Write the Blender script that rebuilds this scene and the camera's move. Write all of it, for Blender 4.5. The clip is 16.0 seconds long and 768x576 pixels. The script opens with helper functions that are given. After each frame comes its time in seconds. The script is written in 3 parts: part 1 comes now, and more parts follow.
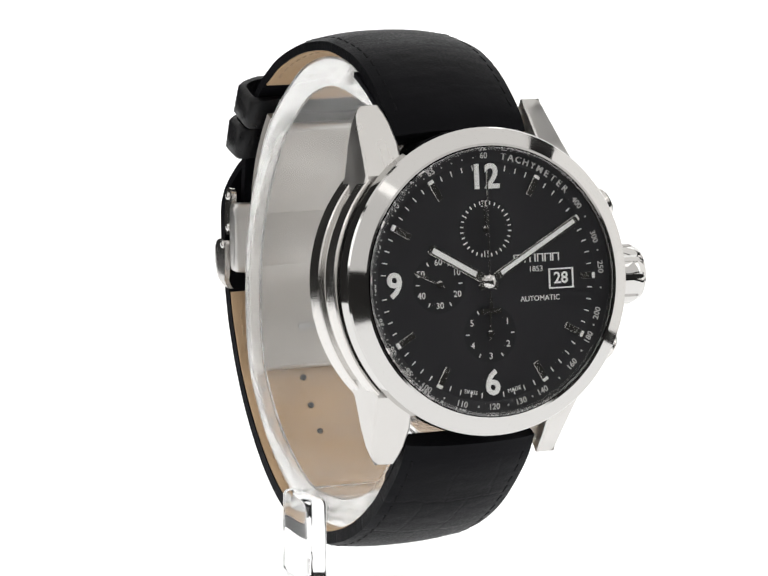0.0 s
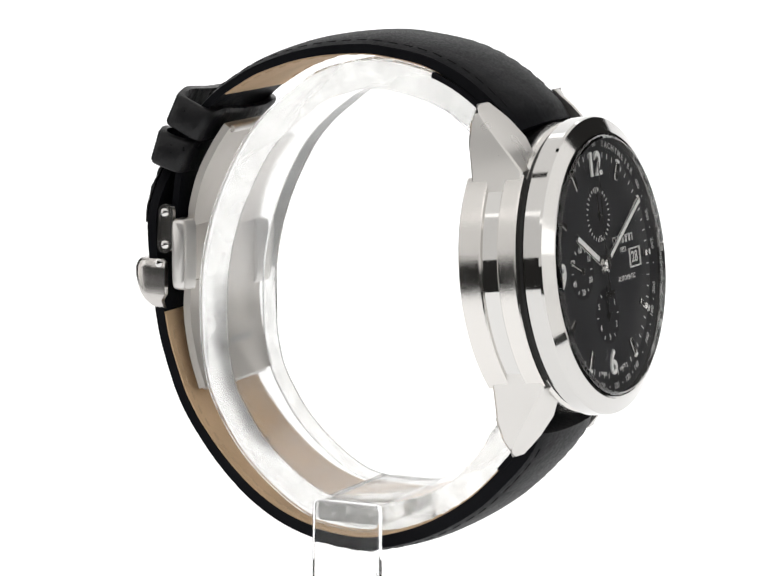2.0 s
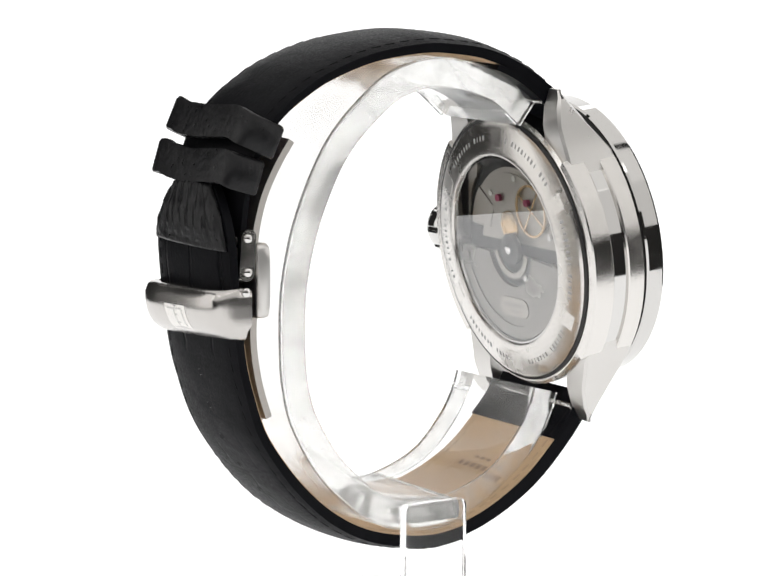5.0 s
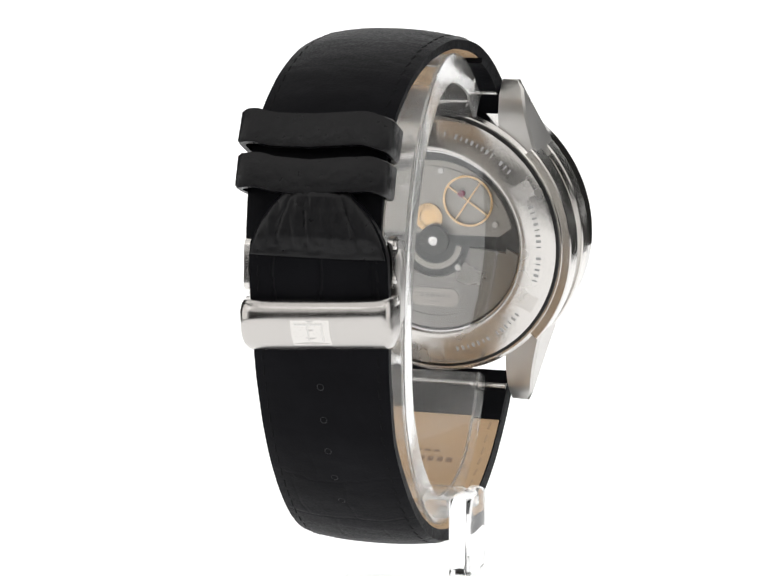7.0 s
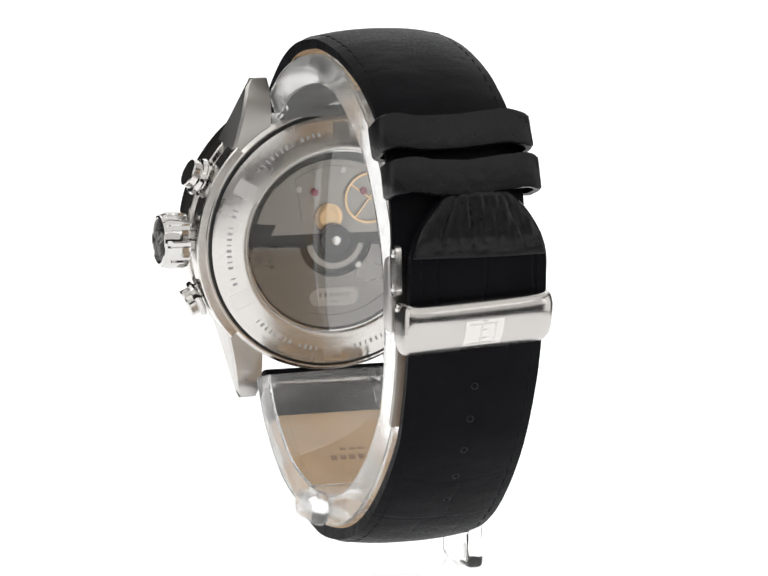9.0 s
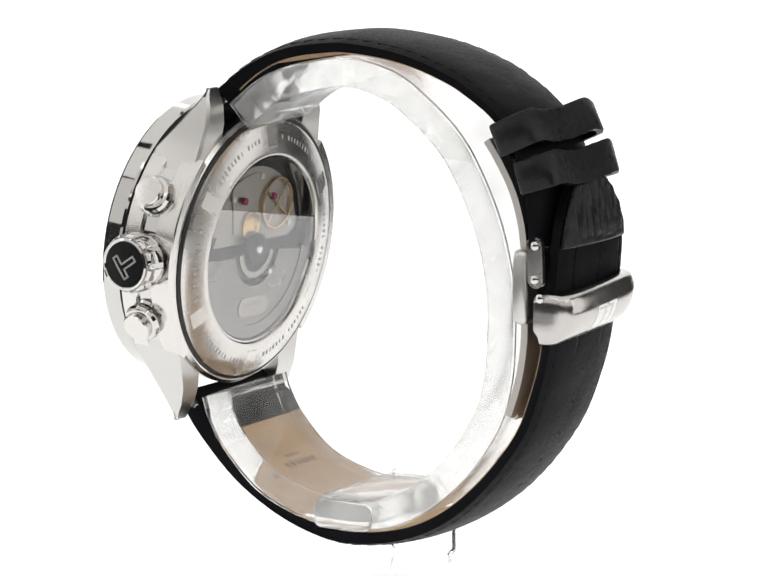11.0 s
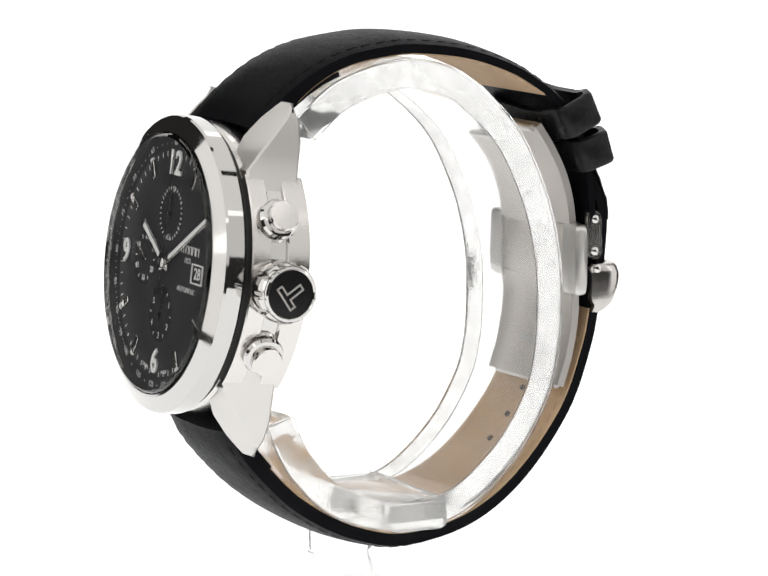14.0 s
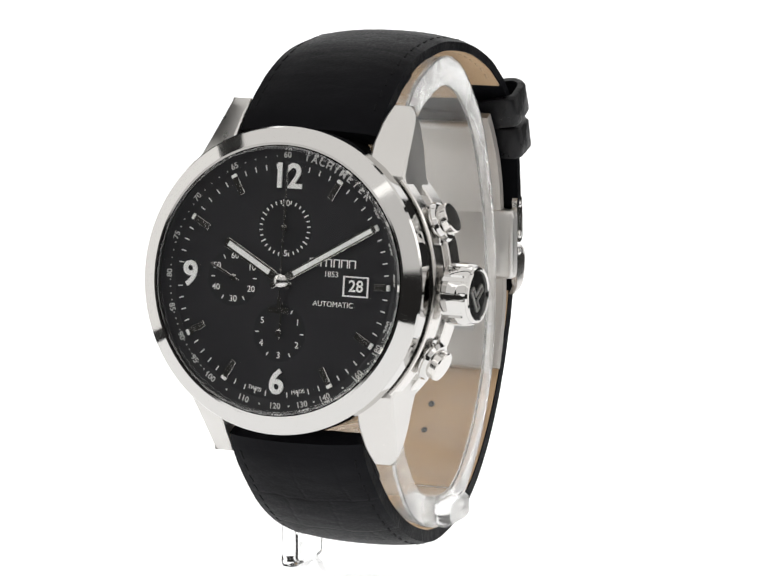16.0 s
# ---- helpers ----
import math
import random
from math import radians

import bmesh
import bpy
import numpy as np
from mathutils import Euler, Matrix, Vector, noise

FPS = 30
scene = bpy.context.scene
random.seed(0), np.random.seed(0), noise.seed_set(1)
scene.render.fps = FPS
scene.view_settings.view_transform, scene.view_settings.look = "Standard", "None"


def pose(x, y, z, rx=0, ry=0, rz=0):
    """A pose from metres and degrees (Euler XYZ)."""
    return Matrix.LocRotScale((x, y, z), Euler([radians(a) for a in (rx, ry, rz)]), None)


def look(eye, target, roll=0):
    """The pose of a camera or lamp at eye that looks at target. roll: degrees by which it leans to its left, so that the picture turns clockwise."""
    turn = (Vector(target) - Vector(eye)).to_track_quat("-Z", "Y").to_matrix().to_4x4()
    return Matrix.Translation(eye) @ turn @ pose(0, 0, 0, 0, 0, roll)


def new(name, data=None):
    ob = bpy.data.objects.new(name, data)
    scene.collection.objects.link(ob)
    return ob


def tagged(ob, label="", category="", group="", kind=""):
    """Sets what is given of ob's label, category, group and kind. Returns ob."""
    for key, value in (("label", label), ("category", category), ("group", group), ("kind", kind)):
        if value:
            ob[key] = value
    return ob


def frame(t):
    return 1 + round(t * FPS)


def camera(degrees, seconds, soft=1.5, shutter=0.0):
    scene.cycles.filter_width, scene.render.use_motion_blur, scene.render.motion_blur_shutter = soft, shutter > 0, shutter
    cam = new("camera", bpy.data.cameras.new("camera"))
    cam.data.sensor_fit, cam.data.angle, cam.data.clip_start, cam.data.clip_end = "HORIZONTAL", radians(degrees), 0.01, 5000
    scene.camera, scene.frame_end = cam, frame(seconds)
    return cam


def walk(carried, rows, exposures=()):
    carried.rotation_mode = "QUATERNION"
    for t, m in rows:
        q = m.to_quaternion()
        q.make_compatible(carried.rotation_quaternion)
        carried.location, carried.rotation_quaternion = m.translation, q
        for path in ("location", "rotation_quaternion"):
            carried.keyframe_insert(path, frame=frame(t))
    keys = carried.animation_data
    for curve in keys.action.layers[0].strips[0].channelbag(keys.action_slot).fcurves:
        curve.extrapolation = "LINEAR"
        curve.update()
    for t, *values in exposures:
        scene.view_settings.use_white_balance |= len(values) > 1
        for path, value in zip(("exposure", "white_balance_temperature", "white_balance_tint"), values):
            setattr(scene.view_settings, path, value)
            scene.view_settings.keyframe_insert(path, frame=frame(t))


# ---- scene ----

# One millimetre; the turning axis is the world's z axis; the seat of the stand is z = 0.
MM = 0.001
LIFT = 47.0
PITCH = radians(8.58)
REACH = 0.54
ROLL = 0.24

cam = camera(12.2, 16.0, soft=1.5)
EYE = (0.00002, -REACH * math.cos(PITCH), LIFT * MM + REACH * math.sin(PITCH))
AIM = (0.00002, 0.0, LIFT * MM)
walk(cam, [(0.0, look(EYE, AIM, ROLL)), (16.0, look(EYE, AIM, ROLL))])

# ---------------------------------------------------------------- light
world = bpy.data.worlds.new("studio")
scene.world = world
world.use_nodes = True
world.node_tree.nodes["Background"].inputs[0].default_value = (1.0, 0.97, 0.93, 1)
world.node_tree.nodes["Background"].inputs[1].default_value = 0.025
scene.view_settings.exposure = 0.0


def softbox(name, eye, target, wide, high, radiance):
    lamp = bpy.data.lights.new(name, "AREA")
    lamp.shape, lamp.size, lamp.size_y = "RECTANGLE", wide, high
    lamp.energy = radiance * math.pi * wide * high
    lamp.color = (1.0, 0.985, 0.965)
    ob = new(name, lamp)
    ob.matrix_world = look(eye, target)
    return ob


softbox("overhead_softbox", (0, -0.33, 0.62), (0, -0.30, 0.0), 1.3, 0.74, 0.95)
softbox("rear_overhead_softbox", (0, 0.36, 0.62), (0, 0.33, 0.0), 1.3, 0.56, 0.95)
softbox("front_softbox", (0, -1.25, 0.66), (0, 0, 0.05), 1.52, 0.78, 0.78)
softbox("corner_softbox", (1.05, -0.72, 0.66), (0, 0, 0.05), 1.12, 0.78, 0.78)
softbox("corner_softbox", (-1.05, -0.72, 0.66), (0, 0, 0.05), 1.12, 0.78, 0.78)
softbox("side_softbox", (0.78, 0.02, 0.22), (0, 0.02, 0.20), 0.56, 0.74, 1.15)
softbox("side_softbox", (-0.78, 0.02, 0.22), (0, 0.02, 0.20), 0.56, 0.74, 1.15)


# ---------------------------------------------------------------- materials
def material(name, colour, rough=0.5, metal=0.0, **more):
    m = bpy.data.materials.new(name)
    m.use_nodes = True
    b = m.node_tree.nodes["Principled BSDF"]
    b.inputs["Base Color"].default_value = (*colour, 1)
    b.inputs["Roughness"].default_value = rough
    b.inputs["Metallic"].default_value = metal
    for k, v in more.items():
        b.inputs[k.replace("_", " ")].default_value = v
    return m


def node(m, kind, **values):
    n = m.node_tree.nodes.new(kind)
    for k, v in values.items():
        n.inputs[k].default_value = v
    return n


def link(m, a, b):
    m.node_tree.links.new(a, b)


def place(m, scale=(1, 1, 1)):
    c = node(m, "ShaderNodeTexCoord")
    p = node(m, "ShaderNodeMapping")
    p.inputs["Scale"].default_value = scale
    link(m, c.outputs["Object"], p.inputs["Vector"])
    return p.outputs["Vector"]


def noise_tex(m, vec, scale, detail=4.0):
    n = node(m, "ShaderNodeTexNoise", Scale=scale, Detail=detail)
    link(m, vec, n.inputs["Vector"])
    return n.outputs["Fac"]


def span(m, fac, a, b, lo, hi):
    n = node(m, "ShaderNodeMapRange")
    for i, v in zip(("From Min", "From Max", "To Min", "To Max"), (a, b, lo, hi)):
        n.inputs[i].default_value = v
    link(m, fac, n.inputs["Value"])
    return n.outputs["Result"]


def bump(m, height, strength, distance, normal=None):
    n = node(m, "ShaderNodeBump", Strength=strength, Distance=distance)
    link(m, height, n.inputs["Height"])
    if normal:
        link(m, normal, n.inputs["Normal"])
    return n.outputs["Normal"]


def shader(m):
    return m.node_tree.nodes["Principled BSDF"].inputs


def mix(m, fac, a, b):
    n = node(m, "ShaderNodeMix")
    n.data_type = "RGBA"
    n.inputs[6].default_value, n.inputs[7].default_value = (*a, 1), (*b, 1)
    link(m, fac, n.inputs[0])
    return n.outputs[2]


def brushed(name, colour, rough, stretch):
    m = material(name, colour, rough, 1.0)
    grain = noise_tex(m, place(m, stretch), 1.0, 3.0)
    wear = noise_tex(m, place(m), 160.0, 3.0)
    link(m, span(m, wear, 0.3, 0.7, rough - 0.05, rough + 0.07), shader(m)["Roughness"])
    link(m, bump(m, grain, 0.10, 0.00004), shader(m)["Normal"])
    return m


def polished(name, colour, rough=0.05):
    m = material(name, colour, rough, 1.0)
    wear = noise_tex(m, place(m), 220.0, 4.0)
    link(m, span(m, wear, 0.35, 0.75, rough - 0.02, rough + 0.06), shader(m)["Roughness"])
    return m


def leather(name, a, b, rough, scale, relief, scales=0.0):
    m = material(name, a, rough)
    v = place(m)
    grain = noise_tex(m, v, scale, 6.0)
    blotch = noise_tex(m, v, 110.0, 3.0)
    link(m, mix(m, span(m, blotch, 0.3, 0.7, 0, 1), a, b), shader(m)["Base Color"])
    link(m, span(m, grain, 0.3, 0.7, rough - 0.08, rough + 0.1), shader(m)["Roughness"])
    n = bump(m, grain, relief, 0.0003)
    n = bump(m, noise_tex(m, place(m, (0.6, 1.0, 1.0)), 190.0, 2.0), 0.16, 0.0016, n)
    if scales:
        co = node(m, "ShaderNodeTexCoord")
        xyz = node(m, "ShaderNodeSeparateXYZ")
        link(m, co.outputs["Object"], xyz.inputs[0])
        drop = node(m, "ShaderNodeMath")
        drop.operation = "SUBTRACT"
        drop.inputs[1].default_value = LIFT * MM
        link(m, xyz.outputs["Z"], drop.inputs[0])
        round_it = node(m, "ShaderNodeMath")
        round_it.operation = "ARCTAN2"
        link(m, xyz.outputs["Y"], round_it.inputs[0])
        link(m, drop.outputs[0], round_it.inputs[1])
        arc = node(m, "ShaderNodeMath")
        arc.operation = "MULTIPLY"
        arc.inputs[1].default_value = 0.036
        link(m, round_it.outputs[0], arc.inputs[0])
        flat = node(m, "ShaderNodeCombineXYZ")
        link(m, xyz.outputs["X"], flat.inputs[0])
        link(m, arc.outputs[0], flat.inputs[1])
        warp = node(m, "ShaderNodeTexNoise", Scale=120.0, Detail=3.0)
        link(m, v, warp.inputs["Vector"])
        push = node(m, "ShaderNodeVectorMath")
        push.operation = "MULTIPLY_ADD"
        push.inputs[1].default_value = (0.004, 0.004, 0)
        link(m, warp.outputs["Color"], push.inputs[0])
        link(m, flat.outputs[0], push.inputs[2])
        cells = node(m, "ShaderNodeTexBrick", Scale=1.0)
        for key, value in (("Mortar Size", 0.00045), ("Mortar Smooth", 1.0), ("Brick Width", 0.0075), ("Row Height", 0.0095)):
            cells.inputs[key].default_value = value
        link(m, push.outputs[0], cells.inputs["Vector"])
        folds = node(m, "ShaderNodeMath")
        folds.operation = "MAXIMUM"
        link(m, span(m, xyz.outputs["Z"], 0.018, 0.030, 0.07, 0.02), folds.inputs[0])
        link(m, span(m, xyz.outputs["Y"], 0.0335, 0.0348, 0, 0.45), folds.inputs[1])
        n = bump(m, span(m, cells.outputs["Fac"], 0.0, 1.0, 1, 0), 0.6, 0.0009, n)
        link(m, folds.outputs[0], n.node.inputs["Strength"])
    link(m, n, shader(m)["Normal"])
    return m


BRUSHED = brushed("brushed_steel", (0.70, 0.68, 0.655), 0.16, (900, 900, 30000))
SATIN = brushed("satin_steel", (0.64, 0.625, 0.605), 0.32, (20000, 900, 900))
CLASP = brushed("clasp_steel", (0.55, 0.53, 0.51), 0.20, (20000, 900, 900))
BACK_STEEL = brushed("back_steel", (0.66, 0.64, 0.615), 0.23, (1200, 1200, 20000))
BLADE = brushed("blade_steel", (0.52, 0.495, 0.465), 0.46, (20000, 900, 900))
POLISHED = polished("polished_steel", (0.64, 0.63, 0.615))
BEZEL = polished("bezel_steel", (0.60, 0.59, 0.575), 0.06)
MARKER = polished("bright_marker_steel", (0.74, 0.73, 0.71), 0.07)
LEATHER = leather("black_leather", (0.0042, 0.0043, 0.0054), (0.0068, 0.0070, 0.0086), 0.42, 2600.0, 0.10, 95.0)
SMOOTH_LEATHER = leather("smooth_black_leather", (0.005, 0.005, 0.006), (0.008, 0.008, 0.009), 0.34, 900.0, 0.45)
for hide, gloss in ((LEATHER, 0.04), (SMOOTH_LEATHER, 0.24)):
    shader(hide)["Specular IOR Level"].default_value = gloss
LINING = leather("tan_lining", (0.60, 0.42, 0.255), (0.50, 0.345, 0.205), 0.72, 2600.0, 0.3)
THREAD = material("black_thread", (0.005, 0.005, 0.006), 0.8, Specular_IOR_Level=0.1)
TAN_THREAD = material("tan_thread", (0.47, 0.335, 0.21), 0.8)
IMPRINT = material("blind_imprint", (0.30, 0.20, 0.13), 0.8)
DIAL = material("black_dial", (0.019, 0.019, 0.0212), 0.36, Specular_IOR_Level=0.25)
link(DIAL, span(DIAL, noise_tex(DIAL, place(DIAL), 9000.0, 2.0), 0.3, 0.7, 0.30, 0.42), shader(DIAL)["Roughness"])
SUBDIAL = material("matt_black_subdial", (0.012, 0.012, 0.0136), 0.5, Specular_IOR_Level=0.25)
PRINT = material("white_print", (0.86, 0.86, 0.84), 0.6)
# White print again, its colour dimmed for the shade on the flange.
SCALE_PRINT = material("shade_dimmed_print", (0.55, 0.55, 0.54), 0.6)
PALE_PRINT = material("pale_grey_print", (0.42, 0.42, 0.42), 0.6)
LUME = material("white_lume", (0.88, 0.88, 0.86), 0.5)
RUBBER = material("black_enamel", (0.006, 0.006, 0.006), 0.2)
GOLD = polished("gilt_brass", (0.66, 0.46, 0.25), 0.18)
RUBY = material("synthetic_ruby", (0.30, 0.05, 0.10), 0.2)
ROTOR = brushed("grey_rotor_metal", (0.235, 0.222, 0.205), 0.30, (1500, 1500, 15000))
BRIDGE = brushed("pale_bridge_metal", (0.40, 0.378, 0.345), 0.36, (12000, 1500, 1500))
DARK = material("dark_movement", (0.03, 0.03, 0.03), 0.4, 0.6)
BACK_GLASS = material("mineral_back_glass", (1, 1, 1), 0.0, 0.0, Transmission_Weight=1.0, IOR=1.7)
CRYSTAL = material("sapphire_crystal", (1, 1, 1), 0.0, 0.0, Transmission_Weight=1.0, IOR=1.48)
FROST = material("hazy_acrylic", (0.97, 0.97, 0.965), 0.12, 0.0, Transmission_Weight=0.95, IOR=1.22)
haze = noise_tex(FROST, place(FROST, (0.4, 1.0, 1.0)), 170.0, 4.0)
link(FROST, span(FROST, haze, 0.35, 0.7, 0.98, 0.88), shader(FROST)["Transmission Weight"])
link(FROST, bump(FROST, haze, 0.07, 0.0004), shader(FROST)["Normal"])
RIM = material("frosted_acrylic_edge", (0.99, 0.99, 0.985), 0.10, 0.0, Transmission_Weight=0.95, IOR=1.3)
grit = noise_tex(RIM, place(RIM), 420.0, 5.0)
link(RIM, span(RIM, grit, 0.35, 0.7, 0.99, 0.86), shader(RIM)["Transmission Weight"])
link(RIM, bump(RIM, grit, 0.2, 0.0005), shader(RIM)["Normal"])
ACRYLIC = material("clear_acrylic", (0.99, 0.99, 0.985), 0.02, 0.0, Transmission_Weight=1.0, IOR=1.3)
link(ACRYLIC, bump(ACRYLIC, noise_tex(ACRYLIC, place(ACRYLIC), 140.0, 3.0), 0.12, 0.0006), shader(ACRYLIC)["Normal"])
# Emission keeps the sweep pure white; no lamp stands behind it.
GLOW = material("self_lit_white_sweep", (0.30, 0.30, 0.30), 0.9)
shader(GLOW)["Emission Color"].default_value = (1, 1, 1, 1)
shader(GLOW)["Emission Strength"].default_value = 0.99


# ---------------------------------------------------------------- mesh helpers
def part(name, bm, mat, parent=None, label="", smooth=40.0):
    """Links a bmesh given in millimetres as one mesh object under its parent."""
    bmesh.ops.recalc_face_normals(bm, faces=bm.faces)
    bmesh.ops.scale(bm, vec=(MM, MM, MM), verts=bm.verts)
    me = bpy.data.meshes.new(name)
    bm.to_mesh(me)
    bm.free()
    me.materials.append(mat)
    if smooth:
        me.shade_smooth()
        me.set_sharp_from_angle(angle=radians(smooth))
    ob = new(name, me)
    ob.parent = parent
    if label:
        ob["label"] = label
    return ob


def moved(bm, m):
    bmesh.ops.transform(bm, matrix=m, verts=bm.verts)
    return bm


def loft(rings, closed=False, caps=True):
    """Skins rings of equal length, each a closed outline."""
    bm = bmesh.new()
    rows = [[bm.verts.new(p) for p in r] for r in rings]
    n = len(rows[0])
    pairs = list(zip(rows, rows[1:])) + ([(rows[-1], rows[0])] if closed else [])
    for a, b in pairs:
        for i in range(n):
            bm.faces.new((a[i], a[(i + 1) % n], b[(i + 1) % n], b[i]))
    if caps and not closed:
        bm.faces.new(rows[0][::-1])
        bm.faces.new(rows[-1])
    return bm


def turned(profile, steps=96, solid=True):
    """Turns (radius, height) points about z; a closed profile makes a ring."""
    bm = bmesh.new()
    rows = []
    for i in range(steps):
        a = 2 * math.pi * i / steps
        rows.append([bm.verts.new((r * math.cos(a), r * math.sin(a), h)) for r, h in profile])
    n = len(profile)
    for i in range(steps):
        a, b = rows[i], rows[(i + 1) % steps]
        for j in range(n if solid else n - 1):
            bm.faces.new((a[j], b[j], b[(j + 1) % n], a[(j + 1) % n]))
    bmesh.ops.remove_doubles(bm, verts=bm.verts, dist=1e-5)
    return bm


def disc(profile, steps=64):
    """A turned solid whose profile starts and ends on the axis."""
    return turned(profile, steps, False)


def block(cx, cy, cz, sx, sy, sz, bevel=0.0, seg=2):
    bm = bmesh.new()
    bmesh.ops.create_cube(bm, size=1)
    bmesh.ops.scale(bm, vec=(sx, sy, sz), verts=bm.verts)
    if bevel:
        bmesh.ops.bevel(bm, geom=list(bm.edges), offset=bevel, segments=seg, affect="EDGES", profile=0.5)
    bmesh.ops.translate(bm, vec=(cx, cy, cz), verts=bm.verts)
    return bm


def joined(bms):
    out = bmesh.new()
    for b in bms:
        me = bpy.data.meshes.new("tmp")
        b.to_mesh(me)
        b.free()
        out.from_mesh(me)
        bpy.data.meshes.remove(me)
    return out


def spline(points, count):
    """Evenly spaced points of a Catmull-Rom curve through 2D points."""
    p = [np.array(q, float) for q in points]
    p = [2 * p[0] - p[1]] + p + [2 * p[-1] - p[-2]]
    fine = []
    for i in range(1, len(p) - 2):
        for s in np.linspace(0, 1, 24, endpoint=False):
            a, b, c, d = p[i - 1:i + 3]
            fine.append(0.5 * (2 * b + (c - a) * s + (2 * a - 5 * b + 4 * c - d) * s * s + (3 * b - a - 3 * c + d) * s ** 3))
    fine = np.array(fine + [p[-2]])
    d = np.r_[0, np.cumsum(np.linalg.norm(np.diff(fine, axis=0), axis=1))]
    s = np.linspace(0, d[-1], count)
    return np.c_[np.interp(s, d, fine[:, 0]), np.interp(s, d, fine[:, 1])], s


def frames2d(pts):
    t = np.gradient(pts, axis=0)
    t /= np.linalg.norm(t, axis=1)[:, None]
    return t, np.c_[t[:, 1], -t[:, 0]]


def band(points, count, half, top, bottom, crown=0.0, soft=0.5, inward=1.0, across=10, drift=None):
    """A strap along (y, z) points, which lie on its outer face. half, top, bottom: functions of the arc fraction: half width,
    depth of the outer and of the inner face below the points. crown: how far the middle swells out."""
    pts, s = spline(points, count)
    t, n = frames2d(pts)
    n *= inward
    rings = []
    for i, (p, nn) in enumerate(zip(pts, n)):
        f = s[i] / s[-1]
        w, a, b = half(f), top(f), bottom(f)
        x0 = drift(f) if drift else 0.0
        ring = []
        for j in range(across + 1):
            x = -1 + 2 * j / across
            swell = crown * (1 - abs(x) ** 2.4)
            d = a - swell + (soft if j in (0, across) else 0)
            q = p + nn * d
            ring.append((x0 + x * w * (1.0 if 0 < j < across else 1.0), q[0], q[1]))
        for x in (1, -1):
            q = p + nn * b
            ring.append((x0 + x * (w - 0.1), q[0], q[1]))
        rings.append(ring)
    return loft(rings)


def text_bm(body, size, depth=0.05, align="CENTER", bold=0.0):
    """Letters lying in the xy plane, middle at the origin."""
    cu = bpy.data.curves.new("tmp", "FONT")
    cu.body, cu.size, cu.extrude, cu.resolution_u = body, size, depth / 2, 3
    cu.align_x, cu.align_y, cu.offset = align, "CENTER", bold
    ob = new("tmp", cu)
    me = bpy.data.meshes.new_from_object(ob.evaluated_get(bpy.context.evaluated_depsgraph_get()))
    bm = bmesh.new()
    bm.from_mesh(me)
    bpy.data.objects.remove(ob)
    bpy.data.curves.remove(cu)
    bpy.data.meshes.remove(me)
    return bm


def move(x, y, z=0.0, turn=0.0):
    return Matrix.Translation((x, y, z)) @ Matrix.Rotation(radians(turn), 4, "Z")


# ---------------------------------------------------------------- the place
def sweep():
    """A white sweep made to glow: level and narrow under the stand, flaring and rising behind it."""
    # Front stretch and lopsided flare are unseen, added to shape reflections.
    prof = [(-0.36, -0.0005), (0.16, -0.0005), (0.36, -0.0005), (0.42, -0.0005)]
    for i in range(1, 13):
        a = radians(90 * i / 12)
        prof.append((0.42 + 0.25 * math.sin(a), -0.0005 + 0.25 * (1 - math.cos(a))))
    prof.append((0.67, 0.75))
    rings = []
    for y, z in prof:
        flare = min(1.0, max(0.0, (y - 0.16) / 0.20))
        late = min(1.0, max(0.0, (y - 0.36) / 0.20))
        rings.append([((-0.165 - 0.065 * flare) * 1000, y * 1000, z * 1000), ((0.165 + 0.305 * late) * 1000, y * 1000, z * 1000)])
    bm = bmesh.new()
    rows = [[bm.verts.new(p) for p in r] for r in rings]
    for a, b in zip(rows, rows[1:]):
        bm.faces.new((a[0], a[1], b[1], b[0]))
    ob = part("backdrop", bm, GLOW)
    sol = ob.modifiers.new("thick", "SOLIDIFY")
    sol.thickness, sol.offset = 0.003, -1
    return tagged(ob, "seamless white sweep under and behind the stand, made to glow by emission", "backdrop", kind="structure")


sweep()

watch = tagged(new("wristwatch"), "steel chronograph wristwatch, black dial, black leather strap, on clear cuff", "watch")
stand = tagged(new("display_stand"), "clear acrylic watch display stand with open cuff and one post", "stand")

# The head's own axes: x to three o'clock, y to twelve, z out of the dial; its origin is the dial's centre.
LEAN = radians(6.9)
HEAD = (Matrix.Translation((-0.62, -34.45, 5.8 + LIFT)) @ Matrix.Rotation(radians(-2.1), 4, "Z")
        @ Matrix(((1, 0, 0, 0), (0, math.sin(LEAN), -math.cos(LEAN), 0), (0, math.cos(LEAN), math.sin(LEAN), 0), (0, 0, 0, 1))))


def head(name, bm, mat, parent=watch, label="", smooth=35.0):
    return part(name, moved(bm, HEAD), mat, parent, label, smooth)


